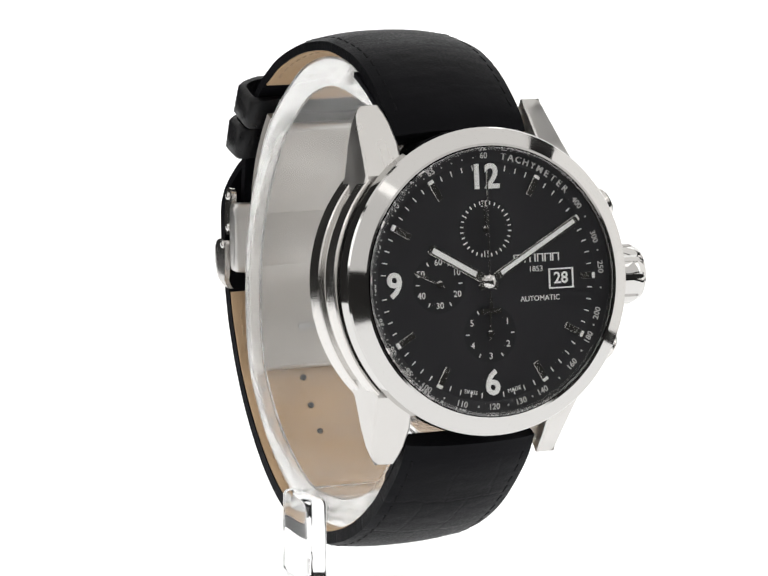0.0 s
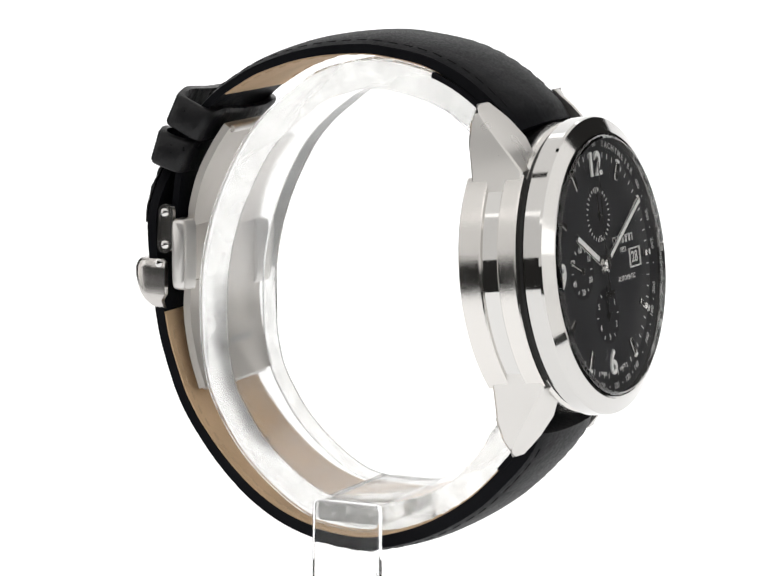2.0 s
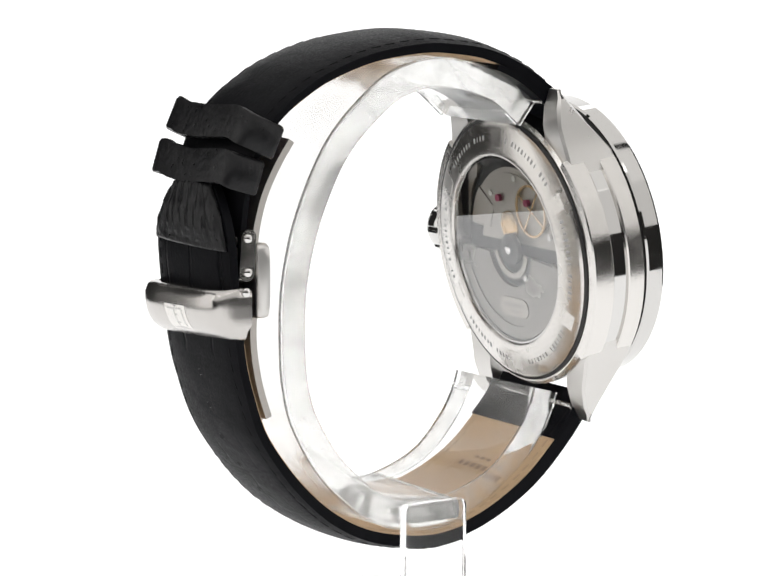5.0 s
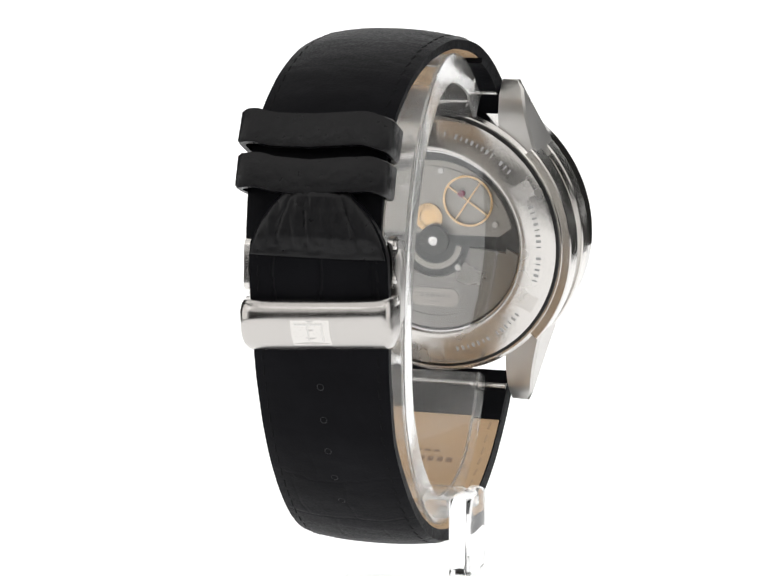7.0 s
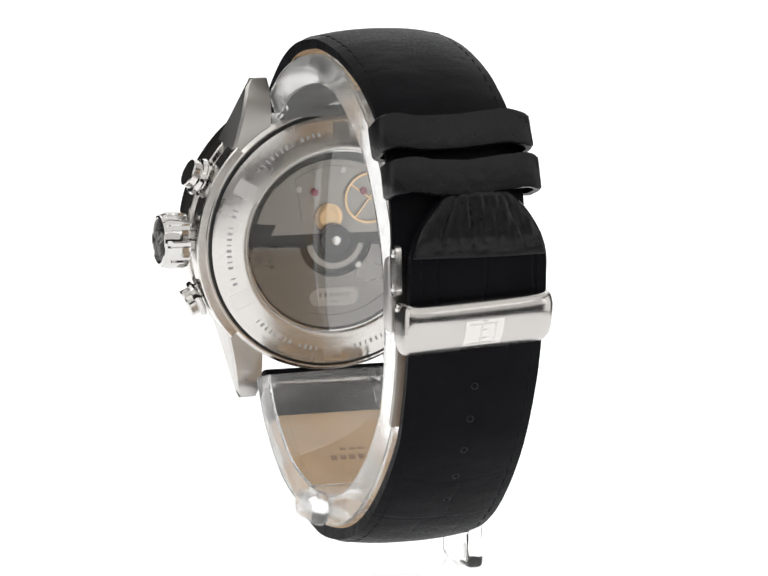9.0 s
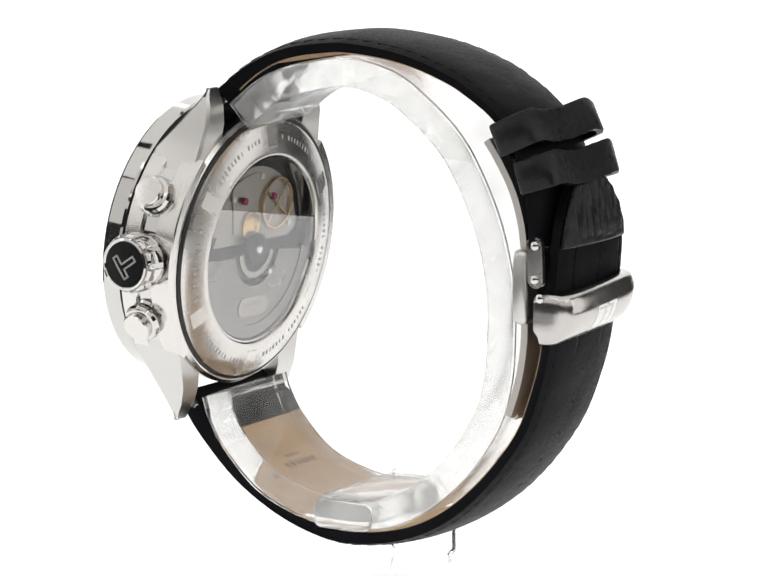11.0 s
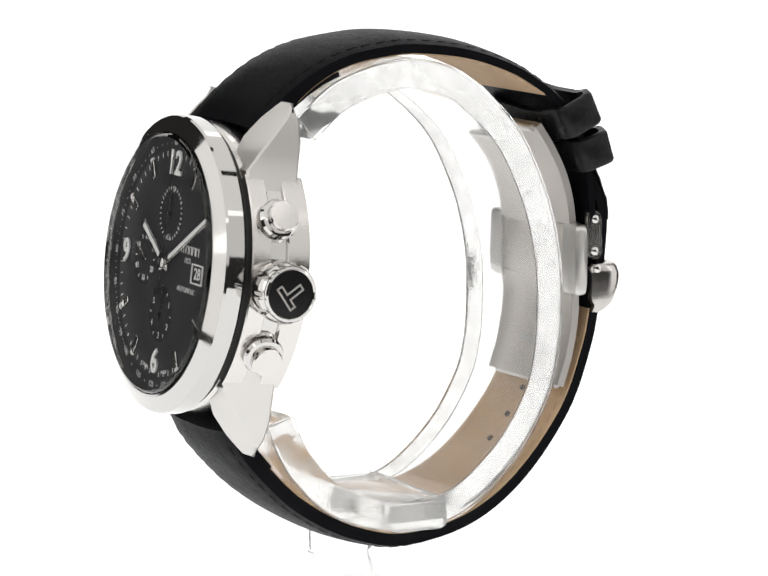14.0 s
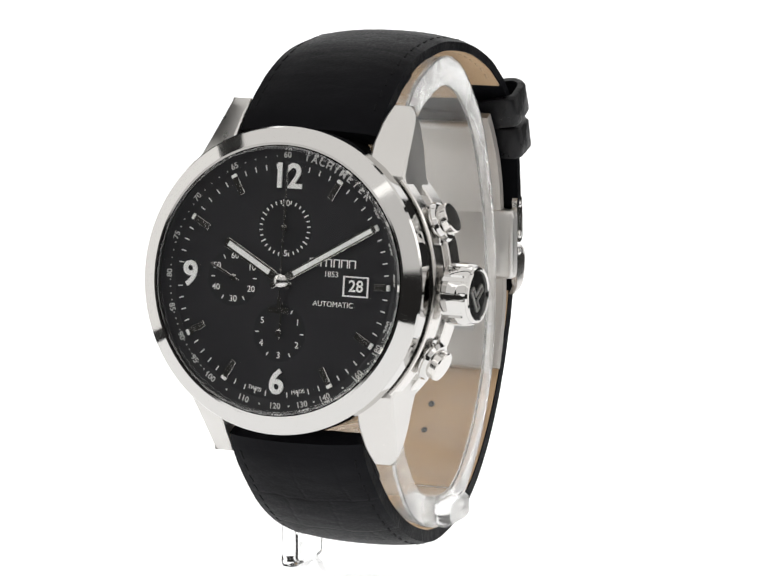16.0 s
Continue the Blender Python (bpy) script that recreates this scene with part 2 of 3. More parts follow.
# ---------------------------------------------------------------- case
def case():
    body = head("case", turned([(16.0, -2.8), (20.9, -2.8), (21.3, -3.2), (21.3, -11.3), (20.8, -11.8), (16.0, -11.8)], 128), BRUSHED,
                label="brushed steel case middle")
    # raised satin bands above and below the polished groove on the flanks
    for side in (-1, 1):
        for lo, hi in ((-5.6, -2.7), (-11.7, -8.2)):
            rings = []
            for i in range(25):
                a = radians(-43 + 86 * i / 24)
                c, s = math.cos(a) * side, math.sin(a)
                rings.append([(r * c, r * s, h) for r, h in ((20.9, lo), (22.1, lo), (22.3, lo + 0.18), (22.3, hi - 0.18), (22.1, hi), (20.9, hi))])
            head("flank_band", loft(rings), BRUSHED, body)
        rings = []
        for i in range(25):
            a = radians(-43 + 86 * i / 24)
            c, s = math.cos(a) * side, math.sin(a)
            rings.append([(r * c, r * s, h) for r, h in ((20.9, -8.2), (21.75, -8.2), (21.75, -5.6), (20.9, -5.6))])
        head("flank_groove", loft(rings), POLISHED, body, "polished groove")
    for sx in (-1, 1):
        for sy in (-1, 1):
            rows = []
            for u, xi, xo, ni, no, nb in ((11.5, 10.9, 17.9, -2.8, -2.9, -11.0), (15.6, 10.9, 16.5, -2.8, -3.0, -11.0), (18.0, 10.9, 16.0, -3.3, -4.8, -11.2),
                                          (20.2, 10.9, 15.6, -4.2, -6.5, -11.4), (23.0, 11.0, 15.1, -6.5, -8.6, -11.0), (24.3, 11.1, 14.8, -7.9, -9.4, -10.4), (25.6, 11.4, 14.2, -9.3, -9.8, -10.0)):
                rows.append([(sx * x, sy * u, n) for x, n in ((xi, nb + 0.2), (xi, ni - 0.25), (xi + 0.25, ni), (xo - 0.3, no + 0.12), (xo, no - 0.2), (xo, nb + 0.4), (xo - 0.4, nb))])
            head("lug", loft(rows), SATIN, body, smooth=20)
    for sy in (-1, 1):
        bar = disc([(0, -10.6), (0.5, -10.6), (0.5, 10.6), (0, 10.6)], 16)
        head("spring_bar", moved(bar, Matrix.Translation((0, sy * 23.6, -10.4)) @ Matrix.Rotation(radians(90), 4, "Y")), POLISHED, body)
    head("bezel", turned([(19.0, -1.9), (21.55, -1.9), (21.8, -1.6), (21.8, 0.75), (21.6, 1.1), (19.5, 2.15), (19.15, 2.2), (19.0, 1.8)], 160), BEZEL,
         label="polished steel bezel", smooth=10)
    head("bezel_seat", turned([(19.1, -2.9), (20.9, -2.9), (20.9, -1.8), (19.1, -1.8)], 96), DARK, body)
    cr = head("crystal", disc([(0, 1.5), (18.98, 1.5), (18.98, 2.3), (18.8, 2.6), (18.5, 2.75), (0, 2.75)], 128), CRYSTAL, label="flat sapphire crystal", smooth=0)
    cr.visible_shadow = False
    return body


# ---------------------------------------------------------------- dial
def polar(angle, r):
    a = radians(angle)
    return r * math.sin(a), r * math.cos(a)


def baton(r0, r1, w, angle, z=0.0, h=0.35):
    b = block(0, (r0 + r1) / 2, z + h / 2, w, r1 - r0, h, 0.05, 1)
    return moved(b, Matrix.Rotation(radians(-angle), 4, "Z"))


def dial():
    plate = head("dial", disc([(0, -0.4), (19.0, -0.4), (19.0, 0.0), (0, 0.0)], 128), DIAL, label="black dial with white printing")
    flange = head("flange", turned([(16.95, 0.02), (19.0, 0.02), (19.0, 0.5), (18.8, 0.5)], 128), DIAL, plate, "sloped black tachymeter ring")
    for h in (1, 2, 4, 5, 7, 8, 10, 11):
        bar = head("hour_marker", baton(13.65, 16.4, 0.95, 30 * h), MARKER, plate, "polished baton marker", smooth=12)
        head("lume_dot", moved(block(0, 16.55, 0.2, 0.85, 0.5, 0.4, 0.1, 2), Matrix.Rotation(radians(-30 * h), 4, "Z")), LUME, bar, "white luminous tip")
    bar = head("hour_marker", baton(14.4, 16.4, 0.95, 90), MARKER, plate, "short polished baton marker", smooth=12)
    head("lume_dot", moved(block(0, 16.55, 0.2, 0.85, 0.5, 0.4, 0.1, 2), Matrix.Rotation(radians(-90), 4, "Z")), LUME, bar, "white luminous tip")
    for body, x, y in (("12", 0.05, 14.65), ("9", -14.5, 0.0), ("6", 0.0, -14.5)):
        t = text_bm(body, 4.9, 0.25, bold=0.11)
        for v in t.verts:
            v.co.x *= 0.97
        head("numeral", joined([moved(t, move(x, y, 0.16))] ), LUME, plate, "applied white numeral", 0)
    ticks = []
    for i in range(60):
        if i % 5:
            ticks.append(block(0, 16.15, 0.02, 0.14, 0.75, 0.04))
            moved(ticks[-1], Matrix.Rotation(radians(-6 * i), 4, "Z"))
    head("minute_track", joined(ticks), PRINT, plate, smooth=0)
    # tachymeter: numbers stand with their feet to the centre on the upper half, to the rim on the lower
    marks = []
    word = "TACHYMETER"
    for i, ch in enumerate(word):
        a = 10 + 3.9 * i
        x, y = polar(a, 17.75)
        marks.append(moved(text_bm(ch, 1.4, 0.03, bold=0.03), move(x, y, 0.33, -a)))
    for v in (400, 300, 250, 200, 180, 160, 140, 130, 120, 110, 100, 95, 90, 85, 80, 75, 70, 65, 60):
        a = 21600 / v
        x, y = polar(a, 17.75)
        turn = -a if (a < 75 or a > 280) else (180 - a if 95 < a < 265 else -a)
        marks.append(moved(text_bm(str(v), 1.2, 0.03, bold=0.02), move(x, y, 0.33, turn)))
    for v in (350, 275, 225, 190, 170, 150, 135, 125, 115, 105):
        x, y = polar(21600 / v, 17.75)
        marks.append(block(x, y, 0.33, 0.24, 0.24, 0.05))
    for v in np.arange(60.9, 99, 1.0):
        if min(abs(v - k) for k in (60, 65, 70, 75, 80, 85, 90, 95, 100)) > 0.8:
            x, y = polar(21600 / v, 17.6)
            marks.append(block(x, y, 0.33, 0.16, 0.16, 0.05))
    head("tachymeter_scale", joined(marks), SCALE_PRINT, plate, smooth=0)
    # three small dials
    for name, cx, cy, r in (("minute_counter", 0, 7.4, 4.3), ("small_seconds", -7.6, 0, 4.1), ("hour_counter", 0, -7.4, 4.1)):
        head("subdial", moved(disc([(0, -0.01), (r, -0.01), (r, 0.012), (0, 0.012)], 64), move(cx, cy)), SUBDIAL, plate)
    out = []
    for i in range(30):
        long = 0.75 if i % 5 == 0 else 0.5
        if i in (0, 15):
            continue
        out.append(moved(block(0, 3.75, 0.03, 0.17, long, 0.03), move(0, 7.4, 0, -12 * i)))
    out.append(moved(text_bm("30", 1.25, 0.03), move(0, 10.95, 0.03)))
    out.append(moved(text_bm("15", 1.25, 0.03), move(0, 3.85, 0.03)))
    for k, body in enumerate(("60", "10", "20", "30", "40", "50")):
        x, y = polar(60 * k, 3.05)
        out.append(moved(text_bm(body, 1.25, 0.03), move(-7.6 + x * 1.05, y, 0.03)))
        out.append(moved(block(0, 3.3, 0.03, 0.15, 0.6, 0.03), move(-7.6, 0, 0, -60 * k - 30)))
    for k, body in enumerate(("", "1", "2", "3", "4", "5")):
        x, y = polar(60 * k, 3.2)
        if body:
            out.append(moved(text_bm(body, 1.3, 0.03), move(x, -7.4 + y, 0.03)))
        out.append(moved(block(0, 3.5, 0.03, 0.15, 0.55, 0.03), move(0, -7.4, 0, -60 * k - 30)))
    head("subdial_printing", joined(out), PRINT, plate, smooth=0)
    words = [moved(text_bm("1853", 1.15, 0.03), move(7.6, 1.35, 0.03)), moved(text_bm("AUTOMATIC", 1.08, 0.03), move(8.1, -2.85, 0.03)),
             moved(text_bm("SWISS", 0.8, 0.03), move(-3.4, -15.5, 0.03, -12)), moved(text_bm("MADE", 0.8, 0.03), move(3.4, -15.5, 0.03, 12))]
    head("dial_lettering", joined(words), PRINT, plate, smooth=0)
    bars = []
    for i, w in enumerate((0.9, 0.0, 0.8, 0.8, 0.9, 0.9)):
        x = 4.7 + 1.22 * i
        bars.append(block(x - w / 2, 2.95, 0.05, 0.18, 1.15, 0.06))
        if w:
            bars += [block(x + w / 2, 2.95, 0.05, 0.18, 1.15, 0.06), block(x, 3.45, 0.05, w - 0.2, 0.15, 0.06)]
    head("maker_mark", joined(bars), PRINT, plate, "white maker's mark", smooth=0)
    frame_bm = joined([block(11.5, 1.2, 0.1, 3.9, 0.2, 0.2), block(11.5, -1.5, 0.1, 3.9, 0.2, 0.2), block(9.65, -0.15, 0.1, 0.2, 2.5, 0.2), block(13.35, -0.15, 0.1, 0.2, 2.5, 0.2)])
    head("date_frame", frame_bm, LUME, plate)
    head("date_disc", block(11.5, -0.15, 0.02, 3.34, 2.4, 0.04), SUBDIAL, plate, "black date disc")
    head("date_number", moved(text_bm("28", 2.3, 0.02, bold=0.04), move(11.5, -0.15, 0.055)), LUME, plate, smooth=0)
    return plate


def hand(length, tail, width, angle, z, name, cx=0.0, cy=0.0, lume=True):
    """A baton hand with ridged steel flanks and a lume strip."""
    rings = []
    for y, w in ((-tail, width * 0.6), (-tail + 0.1, width * 0.75), (1.0, width * 0.8), (1.6, width), (length - 0.3, width), (length, width * 0.6)):
        top = 0.12 if lume else 0.08
        rings.append([(-w / 2, y, 0), (-w / 2, y, top - 0.04), (-w / 2 + 0.05, y, top), (w / 2 - 0.05, y, top), (w / 2, y, top - 0.04), (w / 2, y, 0)])
    m = move(cx, cy, z, -angle)
    ob = head(name, moved(loft(rings), m), MARKER, watch, "polished steel hand", 15)
    if lume:
        head("lume_strip", moved(block(0, (2.2 + length - 0.6) / 2, 0.11, width * 0.55, length - 2.8, 0.07, 0.02, 1), m), LUME, ob)
    return ob


def dial_pointers():
    hand(10.4, 1.6, 1.4, -60.5, 0.30, "hour_hand")
    hand(16.4, 1.8, 1.15, 60, 0.48, "minute_hand")
    thin = hand(15.8, 3.4, 0.26, 1.0, 0.66, "chronograph_hand", lume=False)
    head("counterweight", joined([block(0, -3.5, 0.72, 0.55, 2.4, 0.12), block(0, -4.2, 0.72, 3.3, 0.8, 0.12)]), MARKER, thin)
    head("hand_cap", disc([(0, 0.3), (0.95, 0.3), (0.95, 0.8), (0.7, 0.95), (0, 1.0)], 32), POLISHED, thin)
    for cx, cy, a, n in ((0, 7.4, -2, 4.1), (-7.6, 0, -64, 4.2), (0, -7.4, 3, 4.3)):
        s = hand(n, 0.9, 0.36, a, 0.12, "counter_hand", cx, cy, False)
        head("hand_cap", moved(disc([(0, 0.1), (0.5, 0.1), (0.5, 0.3), (0, 0.36)], 20), move(cx, cy)), POLISHED, s)


# ---------------------------------------------------------------- crown, pushers, back
SIDE = Matrix.Rotation(radians(90), 4, "Y")


def crown():
    at = Matrix.Translation((0.5, -0.4, -6.8)) @ SIDE
    rings = []
    for h, r, depth in ((22.3, 3.7, 0), (22.5, 4.3, 0.12), (22.9, 4.45, 0.3), (25.3, 4.45, 0.3), (25.8, 4.25, 0.12), (26.2, 4.05, 0)):
        ring = []
        for i in range(160):
            a = 2 * math.pi * i / 160
            k = (i % 16) / 16
            rr = r - (depth if k < 0.28 else 0)
            ring.append((rr * math.cos(a), rr * math.sin(a), h))
        rings.append(ring)
    c = head("crown", moved(loft(rings), at), POLISHED, label="fluted polished crown")
    head("crown_tube", moved(disc([(0, 20.5), (2.6, 20.5), (2.6, 21.4), (2.0, 21.5), (2.0, 22.5), (0, 22.5)], 32), at), POLISHED, c)
    head("crown_rim", moved(turned([(3.45, 26.1), (4.0, 26.1), (3.9, 26.55), (3.6, 26.65), (3.45, 26.5)], 64), at), POLISHED, c)
    head("crown_cap", moved(disc([(0, 26.0), (3.45, 26.0), (3.45, 26.35), (0, 26.42)], 48), at), RUBBER, c, "black enamel disc")
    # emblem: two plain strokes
    turn = at @ Matrix.Rotation(radians(220), 4, "Z")
    outline = ((1.3, -1.8), (1.3, 1.8), (0.5, 1.8), (0.5, 0.55), (-1.9, 0.55), (-1.9, -0.3), (0.5, -0.3), (0.5, -1.8))
    strokes = []
    for (x0, y0), (x1, y1) in zip(outline, outline[1:] + outline[:1]):
        strokes.append(block((x0 + x1) / 2, (y0 + y1) / 2, 26.46, abs(x1 - x0) + 0.24, abs(y1 - y0) + 0.24, 0.2))
    head("emblem", moved(joined(strokes), turn), SATIN, c, "raised steel emblem", 0)


def pusher(angle):
    at = Matrix.Rotation(radians(angle), 4, "Z") @ Matrix.Translation((1.0, 0, -6.6)) @ SIDE
    p = head("pusher", moved(disc([(0, 17.5), (3.1, 17.5), (3.1, 20.6), (2.8, 20.9), (2.35, 20.9), (2.2, 21.4), (2.9, 21.7), (3.0, 22.0), (2.75, 22.5), (2.35, 22.7), (0, 22.7)], 48), at), POLISHED,
             label="polished chronograph pusher")
    head("cap", moved(disc([(0, 22.6), (2.25, 22.6), (2.25, 23.7), (2.1, 23.9), (0, 23.95)], 40), at), BRUSHED, p, "satin pusher cap")


def case_back():
    b = head("case_back", turned([(14.6, -11.6), (20.0, -11.6), (20.0, -12.2), (19.4, -12.6), (15.7, -13.35), (15.2, -13.45), (14.8, -13.4), (14.6, -13.0)], 128), BACK_STEEL,
             label="satin steel case back ring with engraving")
    head("gasket_groove", turned([(19.7, -11.5), (20.5, -11.5), (20.5, -12.0), (19.7, -12.0)], 96), DARK, b)
    slope = math.degrees(math.atan2(0.75, 3.7))
    for k in range(6):
        m = Matrix.Rotation(radians(60 * k + 0), 4, "Z") @ Matrix.Translation((0, 17.5, -12.95)) @ Matrix.Rotation(radians(slope), 4, "X")
        head("key_notch", moved(block(0, 0, 0, 2.7, 3.1, 0.14, 0.05, 1), m), BACK_STEEL, b)
    marks = []
    for k in range(120):
        a = 3.0 * k
        if (a + 9) % 60 < 18 or k % 9 == 4:
            continue
        m = Matrix.Rotation(radians(a), 4, "Z") @ Matrix.Translation((0, 17.5, -12.99)) @ Matrix.Rotation(radians(slope), 4, "X")
        marks.append(moved(block(0, 0, 0, 0.22 + 0.2 * ((k * 7) % 3) / 2, 0.75, 0.05), m))
    head("engraving", joined(marks), PALE_PRINT, b, "engraved lettering", smooth=0)
    g = head("back_glass", disc([(0, -12.75), (14.65, -12.75), (14.65, -13.1), (0, -13.1)], 96), BACK_GLASS, b, smooth=0)
    g.visible_shadow = False
    inside = Matrix.Translation((0, 0, 1.15)) @ Matrix.Diagonal((1.14, 1.14, 1, 1))

    def mhead(name, bm, mat, parent=watch, label="", smooth=35.0):
        return head(name, moved(bm, inside), mat, parent, label, smooth)

    mhead("movement_ring", turned([(12.0, -11.6), (13.0, -11.6), (13.0, -14.0), (12.6, -14.0)], 96), POLISHED, b)
    mv = mhead("movement", disc([(0, -11.0), (12.8, -11.0), (12.8, -11.5), (0, -11.5)], 96), DARK, label="automatic movement under the back glass")
    # bridges: pale plates over the upper half
    def plate(name, pts, z0, z1, mat, label=""):
        return mhead(name, loft([[(x, y, z0) for x, y in pts], [(x, y, z1) for x, y in pts]]), mat, mv, label, 20)
    plate("main_plate", [polar(a, 11.0) for a in range(-80, 49, 8)] + [(7.6, 3.4), (8.8, 0.6), (-9.0, 0.6)], -11.75, -11.45, BRIDGE, "pale upper movement plate")
    arc = [polar(a, 10.2) for a in range(-62, 41, 8)]
    plate("bridge", arc + [(4.5, 2.2), (0.5, 1.0), (-4, 2.0), (-7.6, 3.2)], -12.0, -11.5, BRIDGE)
    arc = [polar(a, 11.2) for a in range(48, 80, 6)]
    plate("bridge", arc + [(6.5, 2.0), (5.0, 5.0)], -11.9, -11.5, BRIDGE)
    # winding rotor: half disc with a cut-out round the bearing
    outer = [polar(a, 11.9) for a in range(93, 268, 5)]
    inner = [polar(a, 5.2) for a in range(262, 97, -6)]
    plate("rotor", outer + inner, -13.3, -12.7, ROTOR, "grey winding rotor")
    plate("rotor_rim", [polar(a, 12.3) for a in range(93, 268, 5)] + [polar(a, 10.6) for a in range(267, 92, -5)], -13.5, -12.9, ROTOR)
    plate("rotor_arm", [polar(a, 4.1) for a in range(100, 262, 8)] + [polar(a, 3.3) for a in range(260, 99, -8)], -13.2, -12.9, BRIDGE)
    mhead("rotor_bearing", disc([(0, -12.6), (2.1, -12.6), (2.1, -13.3), (1.5, -13.5), (0, -13.5)], 40), DARK, mv)
    mhead("rotor_screw", moved(disc([(0, -13.0), (0.65, -13.0), (0.65, -13.65), (0, -13.7)], 24), move(0, 0)), POLISHED, mv)
    pill = []
    for k in range(32):
        a = 2 * math.pi * k / 32
        pill.append((1.15 * math.cos(a) + math.copysign(2.3, math.cos(a)), -8.0 + 1.3 * math.sin(a)))
    plate("name_plate", pill, -13.44, -13.25, BRIDGE, "pale rounded nameplate on the rotor")
    mhead("plate_bars", joined([block(-1.95 + 0.78 * i, -7.7, -13.46, 0.42, 0.6, 0.03) for i in range(6)] + [block(0, -8.6, -13.46, 1.4, 0.25, 0.03)]), ROTOR, mv, smooth=0)
    mhead("gear_wheel", moved(disc([(0, -12.1), (2.0, -12.1), (2.0, -12.4), (1.3, -12.45), (1.2, -12.3), (0, -12.3)], 40), move(0.9, 3.0)), GOLD, mv, "gilt driving wheel")
    wheel = turned([(3.3, -12.2), (3.6, -12.2), (3.6, -12.5), (3.3, -12.5)], 56)
    spokes = [moved(block(0, 0, -12.35, 6.8, 0.22, 0.12), Matrix.Rotation(radians(a), 4, "Z")) for a in (35, 125)]
    mhead("balance_wheel", moved(joined([wheel] + spokes), move(-4.9, 5.6)), GOLD, mv, "gilt balance wheel")
    for x, y in ((-4.0, 6.6), (3.0, 6.6)):
        mhead("jewel", moved(disc([(0, -12.0), (0.5, -12.0), (0.5, -12.62), (0, -12.66)], 20), move(x, y)), RUBY, mv)
    for x, y, z in ((-1.0, 9.6, -12.2), (5.2, 7.0, -12.2), (-8.6, 2.4, -12.2), (-3.4, -3.6, -13.45)):
        mhead("screw", moved(disc([(0, -12.0), (0.42, -12.0), (0.42, z), (0, z - 0.04)], 20), move(x, y)), SATIN, mv)


case()
dial()
dial_pointers()
crown()
pusher(24.5)
pusher(-26.0)
case_back()


# ---------------------------------------------------------------- strap
def up(points):
    return [(y, z + LIFT) for y, z in points]


UPPER = up([(-25.9, 26.0), (-23.7, 29.0), (-17.9, 33.5), (-11.3, 36.4), (-4.0, 37.6), (0.5, 37.7), (6.7, 37.0), (11.8, 35.8), (17.4, 33.7), (20.9, 31.7), (23.9, 29.6), (26.8, 26.7),
            (29.0, 23.0), (30.5, 18.0), (31.2, 13.5), (31.5, 9.5)])
LOWER = up([(-30.4, -17.8), (-28.5, -21.4), (-25.1, -25.5), (-20.3, -30.1), (-14.4, -33.9), (-8.5, -36.4), (-2.0, -37.8), (5.2, -37.2), (11.2, -35.5), (16.4, -32.7), (20.9, -29.0), (25.2, -24.2),
            (29.2, -18.2), (31.7, -11.4), (33.0, -6.0), (34.1, 3.0), (34.5, 10.5), (33.9, 17.5), (32.9, 21.3)])


def stitches(points, half, inset, along, step, depth, inward, drift, name, parent, lo=0.02, hi=0.98, mat=THREAD, label="black saddle stitching"):
    pts, s = spline(points, 400)
    t, n = frames2d(pts)
    n *= inward
    made = []
    k = lo * s[-1]
    while k < hi * s[-1]:
        i = min(int(np.searchsorted(s, k)), 398)
        for side in (-1, 1):
            p = pts[i] + n[i] * depth(k / s[-1])
            b = block(0, 0, 0, 0.42, along, 0.34, 0.12, 1)
            a = math.atan2(t[i][1], t[i][0])
            moved(b, Matrix.Translation((drift(k / s[-1]) + side * (half(k / s[-1]) - inset), p[0], p[1])) @ Matrix.Rotation(a, 4, "X") @ Matrix.Rotation(radians(6 * side), 4, "Z"))
            made.append(b)
        k += step
    ob = part(name, joined(made), mat, parent, label, 0)
    return tagged(ob, kind="stuff")


def stretch(path, a, b):
    """The part of a path between two arc fractions."""
    q, d = spline(path, 201)
    return [tuple(p) for p in q[int(a * 200):int(b * 200) + 1:5]]


